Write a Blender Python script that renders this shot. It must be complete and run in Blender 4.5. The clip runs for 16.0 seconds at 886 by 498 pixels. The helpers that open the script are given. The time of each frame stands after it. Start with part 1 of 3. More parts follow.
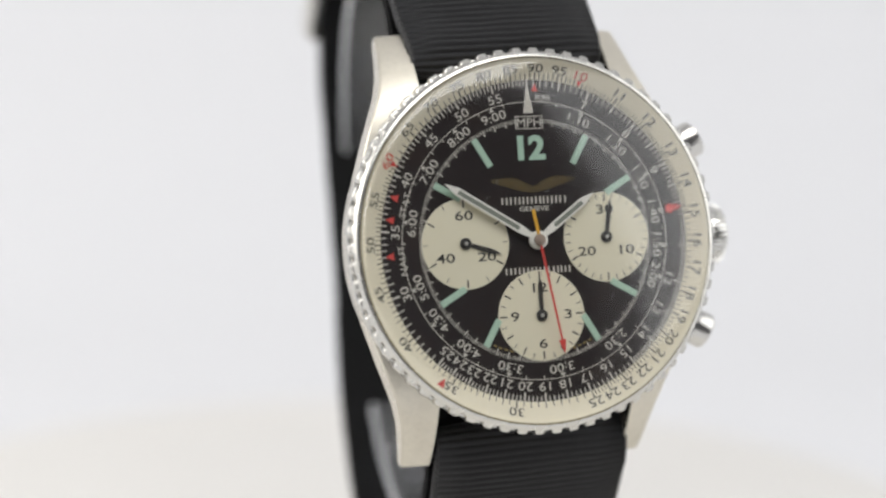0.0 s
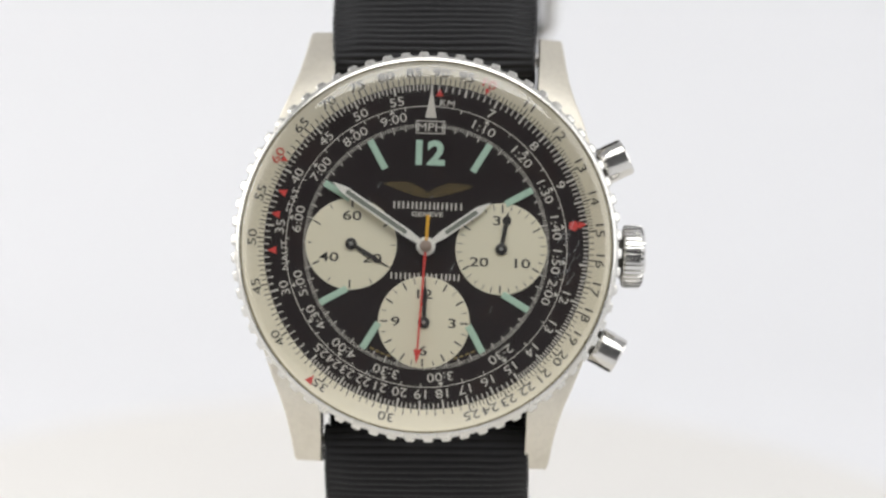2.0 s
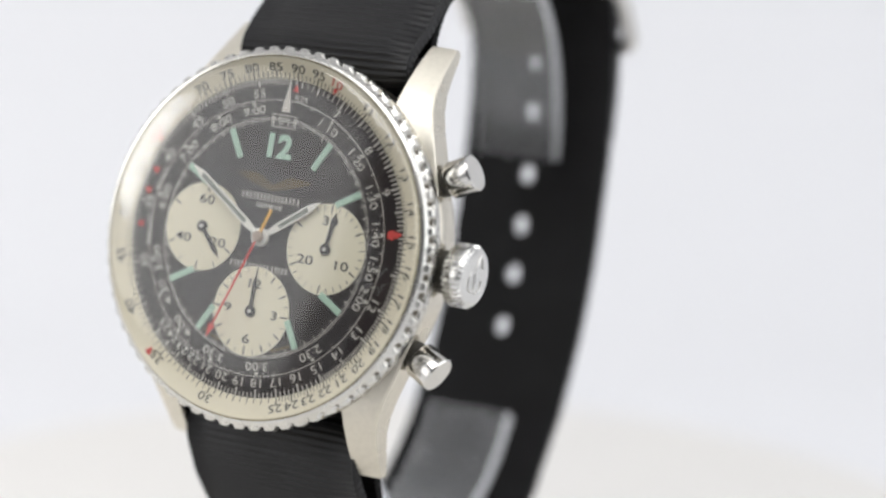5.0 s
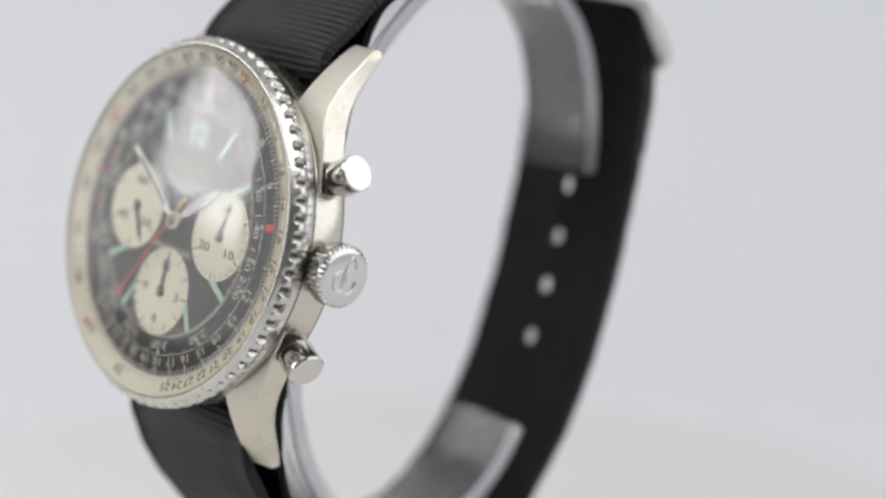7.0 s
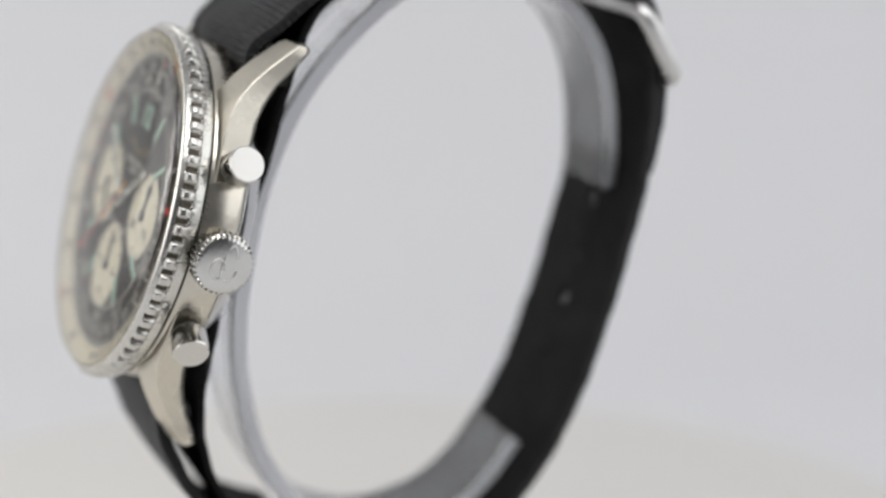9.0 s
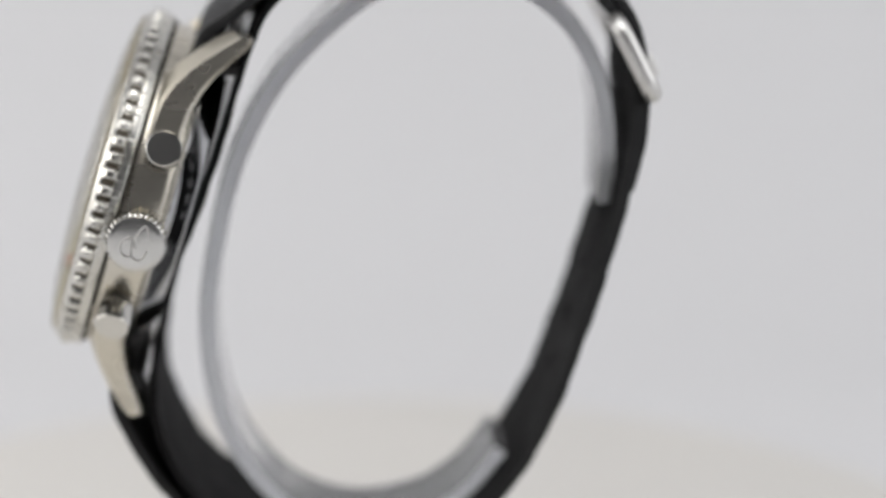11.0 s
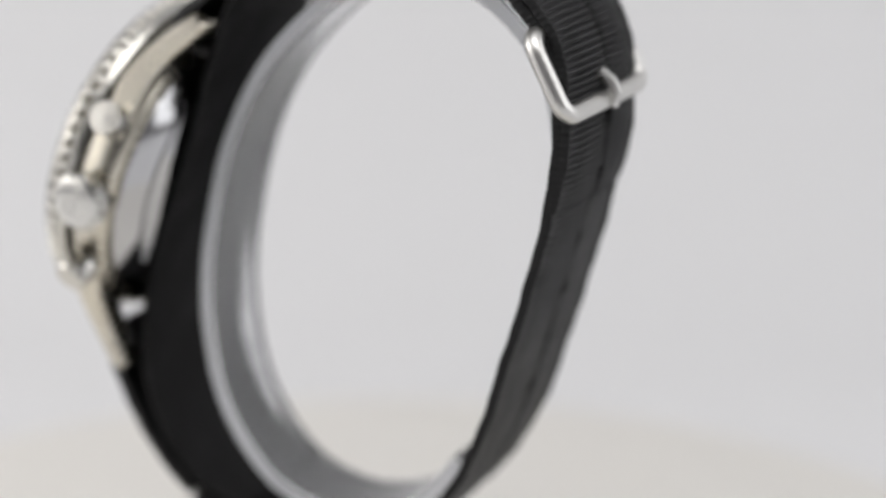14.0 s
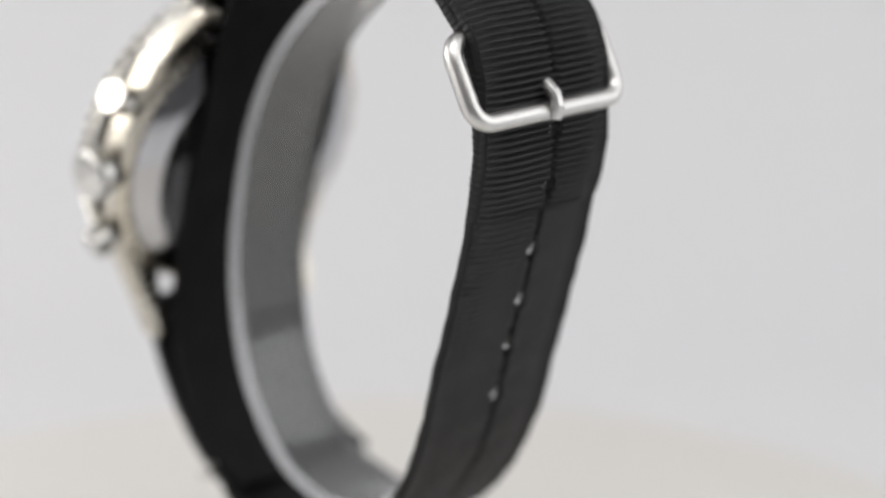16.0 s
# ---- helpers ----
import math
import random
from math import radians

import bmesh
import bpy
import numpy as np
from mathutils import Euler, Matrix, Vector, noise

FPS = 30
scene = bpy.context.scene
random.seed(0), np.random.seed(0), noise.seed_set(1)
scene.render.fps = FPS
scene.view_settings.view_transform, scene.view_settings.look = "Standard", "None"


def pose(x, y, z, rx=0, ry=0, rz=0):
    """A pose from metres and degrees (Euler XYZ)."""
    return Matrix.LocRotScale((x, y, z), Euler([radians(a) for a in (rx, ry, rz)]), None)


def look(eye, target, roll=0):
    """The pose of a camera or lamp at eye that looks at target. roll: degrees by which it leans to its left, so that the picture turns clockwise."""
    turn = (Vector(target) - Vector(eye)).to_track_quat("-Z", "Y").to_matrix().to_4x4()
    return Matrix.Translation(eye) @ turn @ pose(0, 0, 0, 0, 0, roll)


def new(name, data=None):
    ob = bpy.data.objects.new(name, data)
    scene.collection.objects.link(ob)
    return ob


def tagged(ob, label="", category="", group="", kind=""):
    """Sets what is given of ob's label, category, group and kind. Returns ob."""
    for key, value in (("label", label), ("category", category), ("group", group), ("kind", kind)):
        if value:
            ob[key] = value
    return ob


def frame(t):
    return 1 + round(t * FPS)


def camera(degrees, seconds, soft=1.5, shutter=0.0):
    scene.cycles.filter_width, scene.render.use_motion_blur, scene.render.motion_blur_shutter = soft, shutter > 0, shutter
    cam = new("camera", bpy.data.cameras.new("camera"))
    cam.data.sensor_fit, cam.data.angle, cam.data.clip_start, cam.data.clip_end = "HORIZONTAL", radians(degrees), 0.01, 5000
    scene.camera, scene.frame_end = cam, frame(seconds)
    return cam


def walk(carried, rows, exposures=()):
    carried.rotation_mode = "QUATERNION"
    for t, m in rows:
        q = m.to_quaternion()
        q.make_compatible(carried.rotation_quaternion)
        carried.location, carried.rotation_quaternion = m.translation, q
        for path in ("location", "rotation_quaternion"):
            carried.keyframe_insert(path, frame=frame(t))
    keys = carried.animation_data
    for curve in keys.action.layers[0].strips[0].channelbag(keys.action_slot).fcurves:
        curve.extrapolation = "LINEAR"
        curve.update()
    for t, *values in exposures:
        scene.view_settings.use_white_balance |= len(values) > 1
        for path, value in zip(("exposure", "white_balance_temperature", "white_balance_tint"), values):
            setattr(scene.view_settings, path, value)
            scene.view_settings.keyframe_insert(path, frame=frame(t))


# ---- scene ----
H = 0.134           # height of the camera over the turntable's top


# the turn of the turntable: seconds and degrees
TURN_T = (0, 1, 2, 3, 4, 4.5, 7, 8, 9, 11.5, 12.5, 13.5, 14.5, 15.5, 16)
TURN_A = (17.33, 8.18, -1.45, -10.95, -20.15, -24.80, -48.50, -58.20, -67.80, -91.60, -101.25, -110.90, -120.50, -130.15, -135.00)

cam = camera(22.60, 16.0, soft=2.5)
cam.data.dof.use_dof = True
cam.data.dof.focus_distance = 0.236
cam.data.dof.aperture_fstop = 9.5
EYE = pose(0.003375, -0.26275, H, 90 - 15.563, 0, 0)
walk(cam, [(0, EYE), (16, EYE)], [(0, -0.04, 6500, 10), (1.5, 0.01, 6500, 10), (3, 0.1, 6450, 10.5), (4.5, 0.07, 6390, 10.5), (7, -0.34, 6360, 10.5), (8, -0.43, 6380, 10.5), (9, -0.44, 6430, 10.5), (12.5, -0.39, 6550, 10.5), (16, -0.32, 6580, 10.5)])

# ---- light: a white photo tent with a softbox on each side and one above ----
world = bpy.data.worlds.new("world")
scene.world = world
world.use_nodes = True
world.node_tree.nodes["Background"].inputs[0].default_value = (0.95, 0.97, 1.0, 1)
world.node_tree.nodes["Background"].inputs[1].default_value = 0.35


def softbox(name, eye, target, w, h, watts, colour=(1, 1, 1)):
    d = bpy.data.lights.new(name, "AREA")
    d.shape, d.size, d.size_y, d.energy, d.color = "RECTANGLE", w, h, watts, colour
    ob = new(name, d)
    ob.matrix_world = look(eye, target)
    return ob


softbox("softbox_left", (-0.54, -0.02, 0.25), (0, 0, 0.07), 0.84, 0.46, 1.68, (1.0, 0.985, 0.96))
softbox("lamp_left", (-0.50, 0.02, 0.235), (0, 0, 0.07), 0.17, 0.17, 0.6, (1.0, 0.985, 0.96))
softbox("softbox_right", (0.62, -0.13, 0.345), (0, 0, 0.07), 0.82, 0.66, 2.6, (0.97, 0.985, 1.0))
softbox("softbox_top", (0.0, -0.30, 0.74), (0, -0.02, 0.06), 0.75, 0.4, 3.9)

# ---- materials ----
def material(name, colour, rough=0.5, metal=0.0, grain=0.0, grain_scale=3000, wear=0.0, wear_scale=400, wear_colour=None, bump=0.0, coat=0.0, spec=0.5, aniso=0.0):
    m = bpy.data.materials.new(name)
    m.use_nodes = True
    nt = m.node_tree
    b = nt.nodes["Principled BSDF"]
    b.inputs["Roughness"].default_value = rough
    b.inputs["Metallic"].default_value = metal
    b.inputs["Coat Weight"].default_value = coat
    b.inputs["Specular IOR Level"].default_value = spec
    b.inputs["Anisotropic"].default_value = aniso
    co = nt.nodes.new("ShaderNodeTexCoord")
    base = nt.nodes.new("ShaderNodeRGB")
    base.outputs[0].default_value = (*colour, 1)
    out = base.outputs[0]

    def noise_node(scale, detail):
        n = nt.nodes.new("ShaderNodeTexNoise")
        n.inputs["Scale"].default_value, n.inputs["Detail"].default_value = scale, detail
        nt.links.new(co.outputs["Object"], n.inputs["Vector"])
        return n

    def blend(fac_socket, lo, hi, amount, other):
        r = nt.nodes.new("ShaderNodeMapRange")
        r.inputs["From Min"].default_value, r.inputs["From Max"].default_value = lo, hi
        r.inputs["To Max"].default_value = amount
        nt.links.new(fac_socket, r.inputs["Value"])
        x = nt.nodes.new("ShaderNodeMix")
        x.data_type = "RGBA"
        nt.links.new(r.outputs[0], x.inputs["Factor"])
        nt.links.new(out, x.inputs["A"])
        x.inputs["B"].default_value = (*other, 1)
        return x.outputs["Result"]

    g = noise_node(grain_scale, 3)
    if grain:
        out = blend(g.outputs["Fac"], 0.4, 0.7, grain, tuple(c * 0.55 for c in colour))
    w = noise_node(wear_scale, 5)
    if wear:
        out = blend(w.outputs["Fac"], 0.52, 0.75, wear, wear_colour or tuple(c * 0.5 for c in colour))
    nt.links.new(out, b.inputs["Base Color"])
    if rough > 0:
        r = nt.nodes.new("ShaderNodeMapRange")
        r.inputs["To Min"].default_value, r.inputs["To Max"].default_value = rough * 0.8, min(1, rough * 1.25)
        nt.links.new(w.outputs["Fac"], r.inputs["Value"])
        nt.links.new(r.outputs[0], b.inputs["Roughness"])
    if bump:
        bp = nt.nodes.new("ShaderNodeBump")
        bp.inputs["Strength"].default_value, bp.inputs["Distance"].default_value = bump, 0.0001
        nt.links.new(g.outputs["Fac"], bp.inputs["Height"])
        nt.links.new(bp.outputs[0], b.inputs["Normal"])
    return m


STEEL = material("worn_steel", (0.66, 0.62, 0.535), 0.26, 1.0, 0.14, 1500, 0.3, 300, (0.40, 0.37, 0.31), 0.03)
BRUSHED = material("brushed_warm_steel", (0.66, 0.62, 0.53), 0.44, 1.0, 0.12, 1800, 0.25, 300, (0.50, 0.46, 0.37), 0.05)
BRIGHT = material("polished_steel", (0.66, 0.645, 0.61), 0.13, 1.0, 0.08, 1500, 0.2, 400, (0.5, 0.48, 0.44), 0.02)
BEZEL = material("worn_bezel_steel", (0.66, 0.645, 0.60), 0.26, 1.0, 0.12, 1500, 0.3, 350, (0.5, 0.47, 0.40), 0.03)
MIRROR = material("mirror_steel", (0.55, 0.55, 0.56), 0.05, 1.0, 0.05, 1500, 0.15, 400)
SATIN = material("satin_steel", (0.68, 0.67, 0.65), 0.36, 1.0, 0.1, 2000, 0.1, 500, None, 0.05)
CROWN = material("polished_crown_steel", (0.70, 0.69, 0.66), 0.16, 1.0, 0.06, 1500, 0.2, 350, (0.52, 0.50, 0.46), 0.02)
GRIME = material("dark_grime", (0.045, 0.04, 0.03), 0.6, 0.0, 0.4, 2000)
SEAM = material("yellowed_seam", (0.20, 0.17, 0.09), 0.5, 0.0, 0.4, 1500, 0.5, 300, (0.07, 0.055, 0.03))
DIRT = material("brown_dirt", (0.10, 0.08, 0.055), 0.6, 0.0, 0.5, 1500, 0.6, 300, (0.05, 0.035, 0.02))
SCRATCH = material("scratch", (0.42, 0.42, 0.42), 0.5)
DIAL = material("aged_black_dial", (0.017, 0.0125, 0.0125), 0.36, 0.0, 0.3, 2500, 0.5, 180, (0.032, 0.018, 0.013), 0.0, spec=0.2)
CREAM = material("aged_cream_dial", (0.71, 0.66, 0.52), 0.5, 0.0, 0.05, 2500, 0.22, 250, (0.52, 0.46, 0.32), 0.03)
IVORY = material("ivory_subdial", (0.75, 0.71, 0.56), 0.5, 0.0, 0.05, 3000, 0.15, 300, (0.58, 0.52, 0.37), 0.03)
LUME = material("mint_lume", (0.42, 0.60, 0.49), 0.7, 0.0, 0.2, 4000, 0.2, 900, None, 0.2)
WHITE = material("white_print", (0.62, 0.59, 0.54), 0.6, 0.0, 0.25, 4000)
BLACK = material("black_print", (0.018, 0.016, 0.015), 0.55, 0.0, 0.2, 4000)
RED = material("red_paint", (0.62, 0.055, 0.045), 0.5, 0.0, 0.2, 4000)
YELLOW = material("yellow_paint", (0.75, 0.40, 0.03), 0.5, 0.0, 0.2, 4000)
GOLD = material("faded_gold_print", (0.27, 0.20, 0.08), 0.45, 0.4, 0.45, 3000)
NYLON = material("black_nylon", (0.0065, 0.0063, 0.0068), 0.5, 0.0, 0.35, 6000, 0.25, 250, (0.012, 0.0115, 0.012), 0.3, spec=0.34)
NYLON_FLAT = material("dull_black_nylon", (0.008, 0.0078, 0.008), 0.75, 0.0, 0.35, 6000, 0.25, 250, (0.012, 0.011, 0.010), 0.35, spec=0.16)
ROOM = material("dark_room_wall", (0.16, 0.16, 0.165), 0.9, 0.0, 0.02, 600, 0.1, 8, (0.06, 0.06, 0.07))
TABLE = material("white_turntable", (0.71, 0.69, 0.655), 0.45, 0.0, 0.03, 900, 0.08, 30, (0.66, 0.63, 0.58), 0.02)
PAPER = material("white_backdrop", (0.70, 0.70, 0.71), 0.9, 0.0, 0.02, 600, 0.06, 8, (0.65, 0.65, 0.665))
BLOCK = material("white_plastic", (0.75, 0.75, 0.75), 0.4, 0.0, 0.03, 900)


def clear(name, gloss, tint, haze=0.0):
    """Clear plastic sheet: lets light pass, with a mirror gloss that grows at grazing angles."""
    m = bpy.data.materials.new(name)
    m.use_nodes = True
    nt = m.node_tree
    nt.nodes.remove(nt.nodes["Principled BSDF"])
    tr = nt.nodes.new("ShaderNodeBsdfTransparent")
    tr.inputs[0].default_value = (*tint, 1)
    gl = nt.nodes.new("ShaderNodeBsdfGlossy")
    gl.inputs["Roughness"].default_value = gloss
    fr = nt.nodes.new("ShaderNodeFresnel")
    fr.inputs[0].default_value = 1.8
    mx = nt.nodes.new("ShaderNodeMixShader")
    nt.links.new(fr.outputs[0], mx.inputs[0])
    nt.links.new(tr.outputs[0], mx.inputs[1])
    nt.links.new(gl.outputs[0], mx.inputs[2])
    last = mx
    if haze:
        co = nt.nodes.new("ShaderNodeTexCoord")
        no = nt.nodes.new("ShaderNodeTexNoise")
        no.inputs["Scale"].default_value, no.inputs["Detail"].default_value = 700, 4
        nt.links.new(co.outputs["Object"], no.inputs["Vector"])
        ra = nt.nodes.new("ShaderNodeMapRange")
        ra.inputs["From Min"].default_value, ra.inputs["From Max"].default_value = 0.35, 0.8
        ra.inputs["To Min"].default_value, ra.inputs["To Max"].default_value = haze * 0.6, haze * 1.6
        nt.links.new(no.outputs["Fac"], ra.inputs["Value"])
        df = nt.nodes.new("ShaderNodeBsdfDiffuse")
        df.inputs[0].default_value = (0.8, 0.8, 0.8, 1)
        last = nt.nodes.new("ShaderNodeMixShader")
        nt.links.new(ra.outputs[0], last.inputs[0])
        nt.links.new(mx.outputs[0], last.inputs[1])
        nt.links.new(df.outputs[0], last.inputs[2])
    nt.links.new(last.outputs[0], nt.nodes["Material Output"].inputs[0])
    return m


CRYSTAL = clear("acrylic_crystal", 0.10, (0.98, 0.975, 0.95), 0.0)
ACRYLIC = material("clear_acrylic", (0.95, 0.955, 0.965), 0.07, 0.0)
ACRYLIC.node_tree.nodes["Principled BSDF"].inputs["Transmission Weight"].default_value = 0.965
ACRYLIC.node_tree.nodes["Principled BSDF"].inputs["IOR"].default_value = 1.49
FROSTED = material("sawn_acrylic_edge", (0.86, 0.865, 0.88), 0.35, 0.0, 0.1, 1800, 0.25, 300, (0.7, 0.7, 0.72), 0.1)
FROSTED.node_tree.nodes["Principled BSDF"].inputs["Transmission Weight"].default_value = 0.8
FROSTED.node_tree.nodes["Principled BSDF"].inputs["IOR"].default_value = 1.3

# ---- mesh tools, all in millimetres ----
MM = 0.001


def finish(name, bm, mat, angle=35):
    me = bpy.data.meshes.new(name)
    bmesh.ops.scale(bm, vec=(MM, MM, MM), verts=bm.verts)
    bm.normal_update()
    bm.to_mesh(me)
    bm.free()
    me.materials.append(mat)
    if angle:
        me.shade_smooth()
        me.set_sharp_from_angle(angle=radians(angle))
    return me


def part(name, bm, mat, parent, label="", m=None, angle=35):
    """One mesh under a thing or a part; bm is a bmesh in millimetres or a mesh that is shared."""
    me = finish(name, bm, mat, angle) if isinstance(bm, bmesh.types.BMesh) else bm
    ob = new(name, me)
    ob.parent = parent
    if m is not None:
        ob.matrix_basis = m
    return tagged(ob, label)


def mm(x, y, z, rx=0, ry=0, rz=0):
    return pose(x * MM, y * MM, z * MM, rx, ry, rz)


def grid(rows, close_u=False, close_v=False, bm=None):
    """A skin over rows of points."""
    bm = bm or bmesh.new()
    vs = [[bm.verts.new(p) for p in r] for r in rows]
    nu, nv = len(vs), len(vs[0])
    for i in range(nu if close_u else nu - 1):
        for j in range(nv if close_v else nv - 1):
            bm.faces.new((vs[i][j], vs[(i + 1) % nu][j], vs[(i + 1) % nu][(j + 1) % nv], vs[i][(j + 1) % nv]))
    return bm, vs


def revolve(profile, n=128, wave=None, bm=None, cap=False):
    """Turns (r, z) pairs about z; wave(angle, k) is added to the radius of the profile's point k."""
    rows = []
    for i in range(n):
        a = 2 * math.pi * i / n
        rows.append([((r + (wave(a, k) if wave else 0)) * math.cos(a), (r + (wave(a, k) if wave else 0)) * math.sin(a), z) for k, (r, z) in enumerate(profile)])
    bm, vs = grid(rows, close_u=True, bm=bm)
    if cap:
        bm.faces.new([v[-1] for v in vs])
        bm.faces.new([v[0] for v in reversed(vs)])
    return bm


def loft(sections, bm=None):
    """Closed sections joined end to end, with both ends capped."""
    bm, vs = grid(sections, close_v=True, bm=bm)
    bm.faces.new(list(reversed(vs[0])))
    bm.faces.new(vs[-1])
    bmesh.ops.recalc_face_normals(bm, faces=bm.faces)
    return bm


def prism(points, z0, z1, bm=None):
    """A flat outline given depth."""
    bm = bm or bmesh.new()
    lo = [bm.verts.new((x, y, z0)) for x, y in points]
    hi = [bm.verts.new((x, y, z1)) for x, y in points]
    bm.faces.new(hi)
    bm.faces.new(list(reversed(lo)))
    n = len(points)
    for i in range(n):
        bm.faces.new((lo[i], lo[(i + 1) % n], hi[(i + 1) % n], hi[i]))
    return bm


def bar(r0, r1, width, clock, z0, z1, bm, centre=(0, 0)):
    """A straight radial bar, at an angle clockwise from twelve."""
    a = radians(90 - clock)
    c, s = math.cos(a), math.sin(a)
    w = width / 2
    pts = [(r0, -w), (r1, -w), (r1, w), (r0, w)]
    return prism([(centre[0] + x * c - y * s, centre[1] + x * s + y * c) for x, y in pts], z0, z1, bm)


def ring_line(r, width, z0, z1, n=180, bm=None):
    return revolve([(r - width / 2, z0), (r - width / 2, z1), (r + width / 2, z1), (r + width / 2, z0)], n, bm=bm)


def tube(path, radius, n=12, bm=None, closed=False, flat=1.0):
    """A round bar along 3D points."""
    rows = []
    pts = [Vector(p) for p in path]
    for i, p in enumerate(pts):
        a = pts[i - 1] if (i or closed) else p
        b = pts[(i + 1) % len(pts)] if (i < len(pts) - 1 or closed) else p
        d = (b - a).normalized()
        side = d.cross(Vector((0.3, 1, 0.2))).normalized()
        up = side.cross(d).normalized()
        rows.append([p + radius * (math.cos(2 * math.pi * k / n) * side + flat * math.sin(2 * math.pi * k / n) * up) for k in range(n)])
    bm, vs = grid(rows, close_u=closed, close_v=True, bm=bm)
    if not closed:
        bm.faces.new(list(reversed(vs[0])))
        bm.faces.new(vs[-1])
    bmesh.ops.recalc_face_normals(bm, faces=bm.faces)
    return bm


TEXTS = {}


def text_mesh(s, size, mat, wide=1.12, bold=0.0):
    key = (s, size, mat.name, wide, bold)
    if key not in TEXTS:
        c = bpy.data.curves.new("text", "FONT")
        c.body, c.align_x, c.align_y, c.size = s, "CENTER", "CENTER", size * 1.38
        c.extrude, c.offset, c.resolution_u = 0.008, bold, 3
        ob = new("text", c)
        me = bpy.data.meshes.new_from_object(ob)
        bpy.data.objects.remove(ob)
        xs = [v.co.x for v in me.vertices]
        ys = [v.co.y for v in me.vertices]
        cx, cy = (min(xs) + max(xs)) / 2, (min(ys) + max(ys)) / 2
        for v in me.vertices:
            v.co = ((v.co.x - cx) * wide * MM, (v.co.y - cy) * MM, v.co.z * MM)
        me.materials.clear()
        me.materials.append(mat)
        TEXTS[key] = me
    return TEXTS[key]


def smooth_path(points, step):
    """A Catmull-Rom curve through 2D points, cut at even steps."""
    p = [Vector(q) for q in points]
    p = [2 * p[0] - p[1]] + p + [2 * p[-1] - p[-2]]
    fine = []
    for i in range(1, len(p) - 2):
        for k in range(24):
            t = k / 24
            fine.append(0.5 * (2 * p[i] + (p[i + 1] - p[i - 1]) * t + (2 * p[i - 1] - 5 * p[i] + 4 * p[i + 1] - p[i + 2]) * t * t + (3 * p[i] - p[i - 1] - 3 * p[i + 1] + p[i + 2]) * t ** 3))
    fine.append(p[-2])
    ls = [0.0]
    for a, b in zip(fine, fine[1:]):
        ls.append(ls[-1] + (b - a).length)
    n = max(2, round(ls[-1] / step))
    s = np.linspace(0, ls[-1], n + 1)
    xs = np.interp(s, ls, [q.x for q in fine])
    ys = np.interp(s, ls, [q.y for q in fine])
    return [Vector((x, y)) for x, y in zip(xs, ys)], s


# ---- setting ----
def setting():
    bm = bmesh.new()
    n, back, r = 14, 420, 160
    prof = [(-900, -40), (back - r, -40)] + [(back - r + r * math.sin(a), -40 + r - r * math.cos(a)) for a in [math.pi / 2 * k / n for k in range(1, n + 1)]] + [(back, 900)]
    bm, _ = grid([[(x, y, z) for y, z in prof] for x in (-800, 800)])
    bmesh.ops.recalc_face_normals(bm, faces=bm.faces)
    ob = new("backdrop", finish("backdrop", bm, PAPER, 60))
    tagged(ob, "seamless white paper backdrop sweep", "backdrop", kind="structure")
    for name, x in (("wall_west", -800), ("wall_east", 800)):
        e = math.copysign(12, x)
        bm = prism([(x, -900), (x + e, -900), (x + e, 420), (x, 420)], -40, 900)
        bmesh.ops.recalc_face_normals(bm, faces=bm.faces)
        tagged(new(name, finish(name, bm, PAPER, 0)), "plain white side of the photo tent", "wall", kind="structure")
    bm = prism([(-812, -912), (812, -912), (812, -900), (-812, -900)], -40, 900)
    tagged(new("wall_south", finish("wall_south", bm, ROOM, 0)), "plain dark wall of the room", "wall", kind="structure")
    bm = prism([(-812, -912), (812, -912), (812, 432), (-812, 432)], 900, 912)
    tagged(new("ceiling", finish("ceiling", bm, PAPER, 0)), "plain white top of the photo tent", "ceiling", kind="structure")


setting()

# ---- the turntable and the block that carries the ring ----
turntable = tagged(new("turntable"), "round white matt turntable under the watch", "turntable")
R = 108
PLATE = (-0.009, 0.011)     # the middle of the plate
part("platter", revolve([(0.01, -12), (R - 1.2, -12), (R, -10.8), (R, -1.2), (R - 0.4, -0.4), (R - 1.2, 0), (0.01, 0)], 160), TABLE, turntable)
part("foot", revolve([(0.01, -40), (80, -40), (82, -38), (82, -12.2), (0.01, -12.2)], 96), BLOCK, turntable)

# ---- the watch ----
DX, DY, DZ = 2.52, -36.74, 71.35     # the middle of the dial
LEAN, ROLL = 17.73, -1.70
HEAD = mm(DX, DY, DZ, 90 - LEAN) @ pose(0, 0, 0, 0, 0, ROLL)
watch = tagged(new("wrist_watch"), "vintage steel chronograph with black dial on black ribbed nylon strap", "watch")


def head(name, bm, mat, label="", parent=None, angle=35, m=None):
    if parent is None:
        return part(name, bm, mat, watch, label, HEAD @ m if m is not None else HEAD, angle)
    return part(name, bm, mat, parent, label, m, angle)


# case
case = head("case", revolve([(19.1, -2.0), (19.6, -2.5), (19.75, -2.75), (19.75, -6.6), (19.5, -7.1), (18.9, -7.5), (18.3, -7.75), (17.2, -7.8)], 128), STEEL, "worn steel case middle")
head("joint", revolve([(19.3, -2.3), (20.05, -2.33), (20.05, -2.66), (19.3, -2.7)], 128), GRIME, "dark dirt in the bezel joint", case)
head("case_back", revolve([(18.1, -7.6), (18.05, -7.9), (17.8, -8.15), (15.7, -10.0), (15.2, -10.25), (0.01, -10.3)], 96), MIRROR, "polished steel case back with a sloping flank", case)


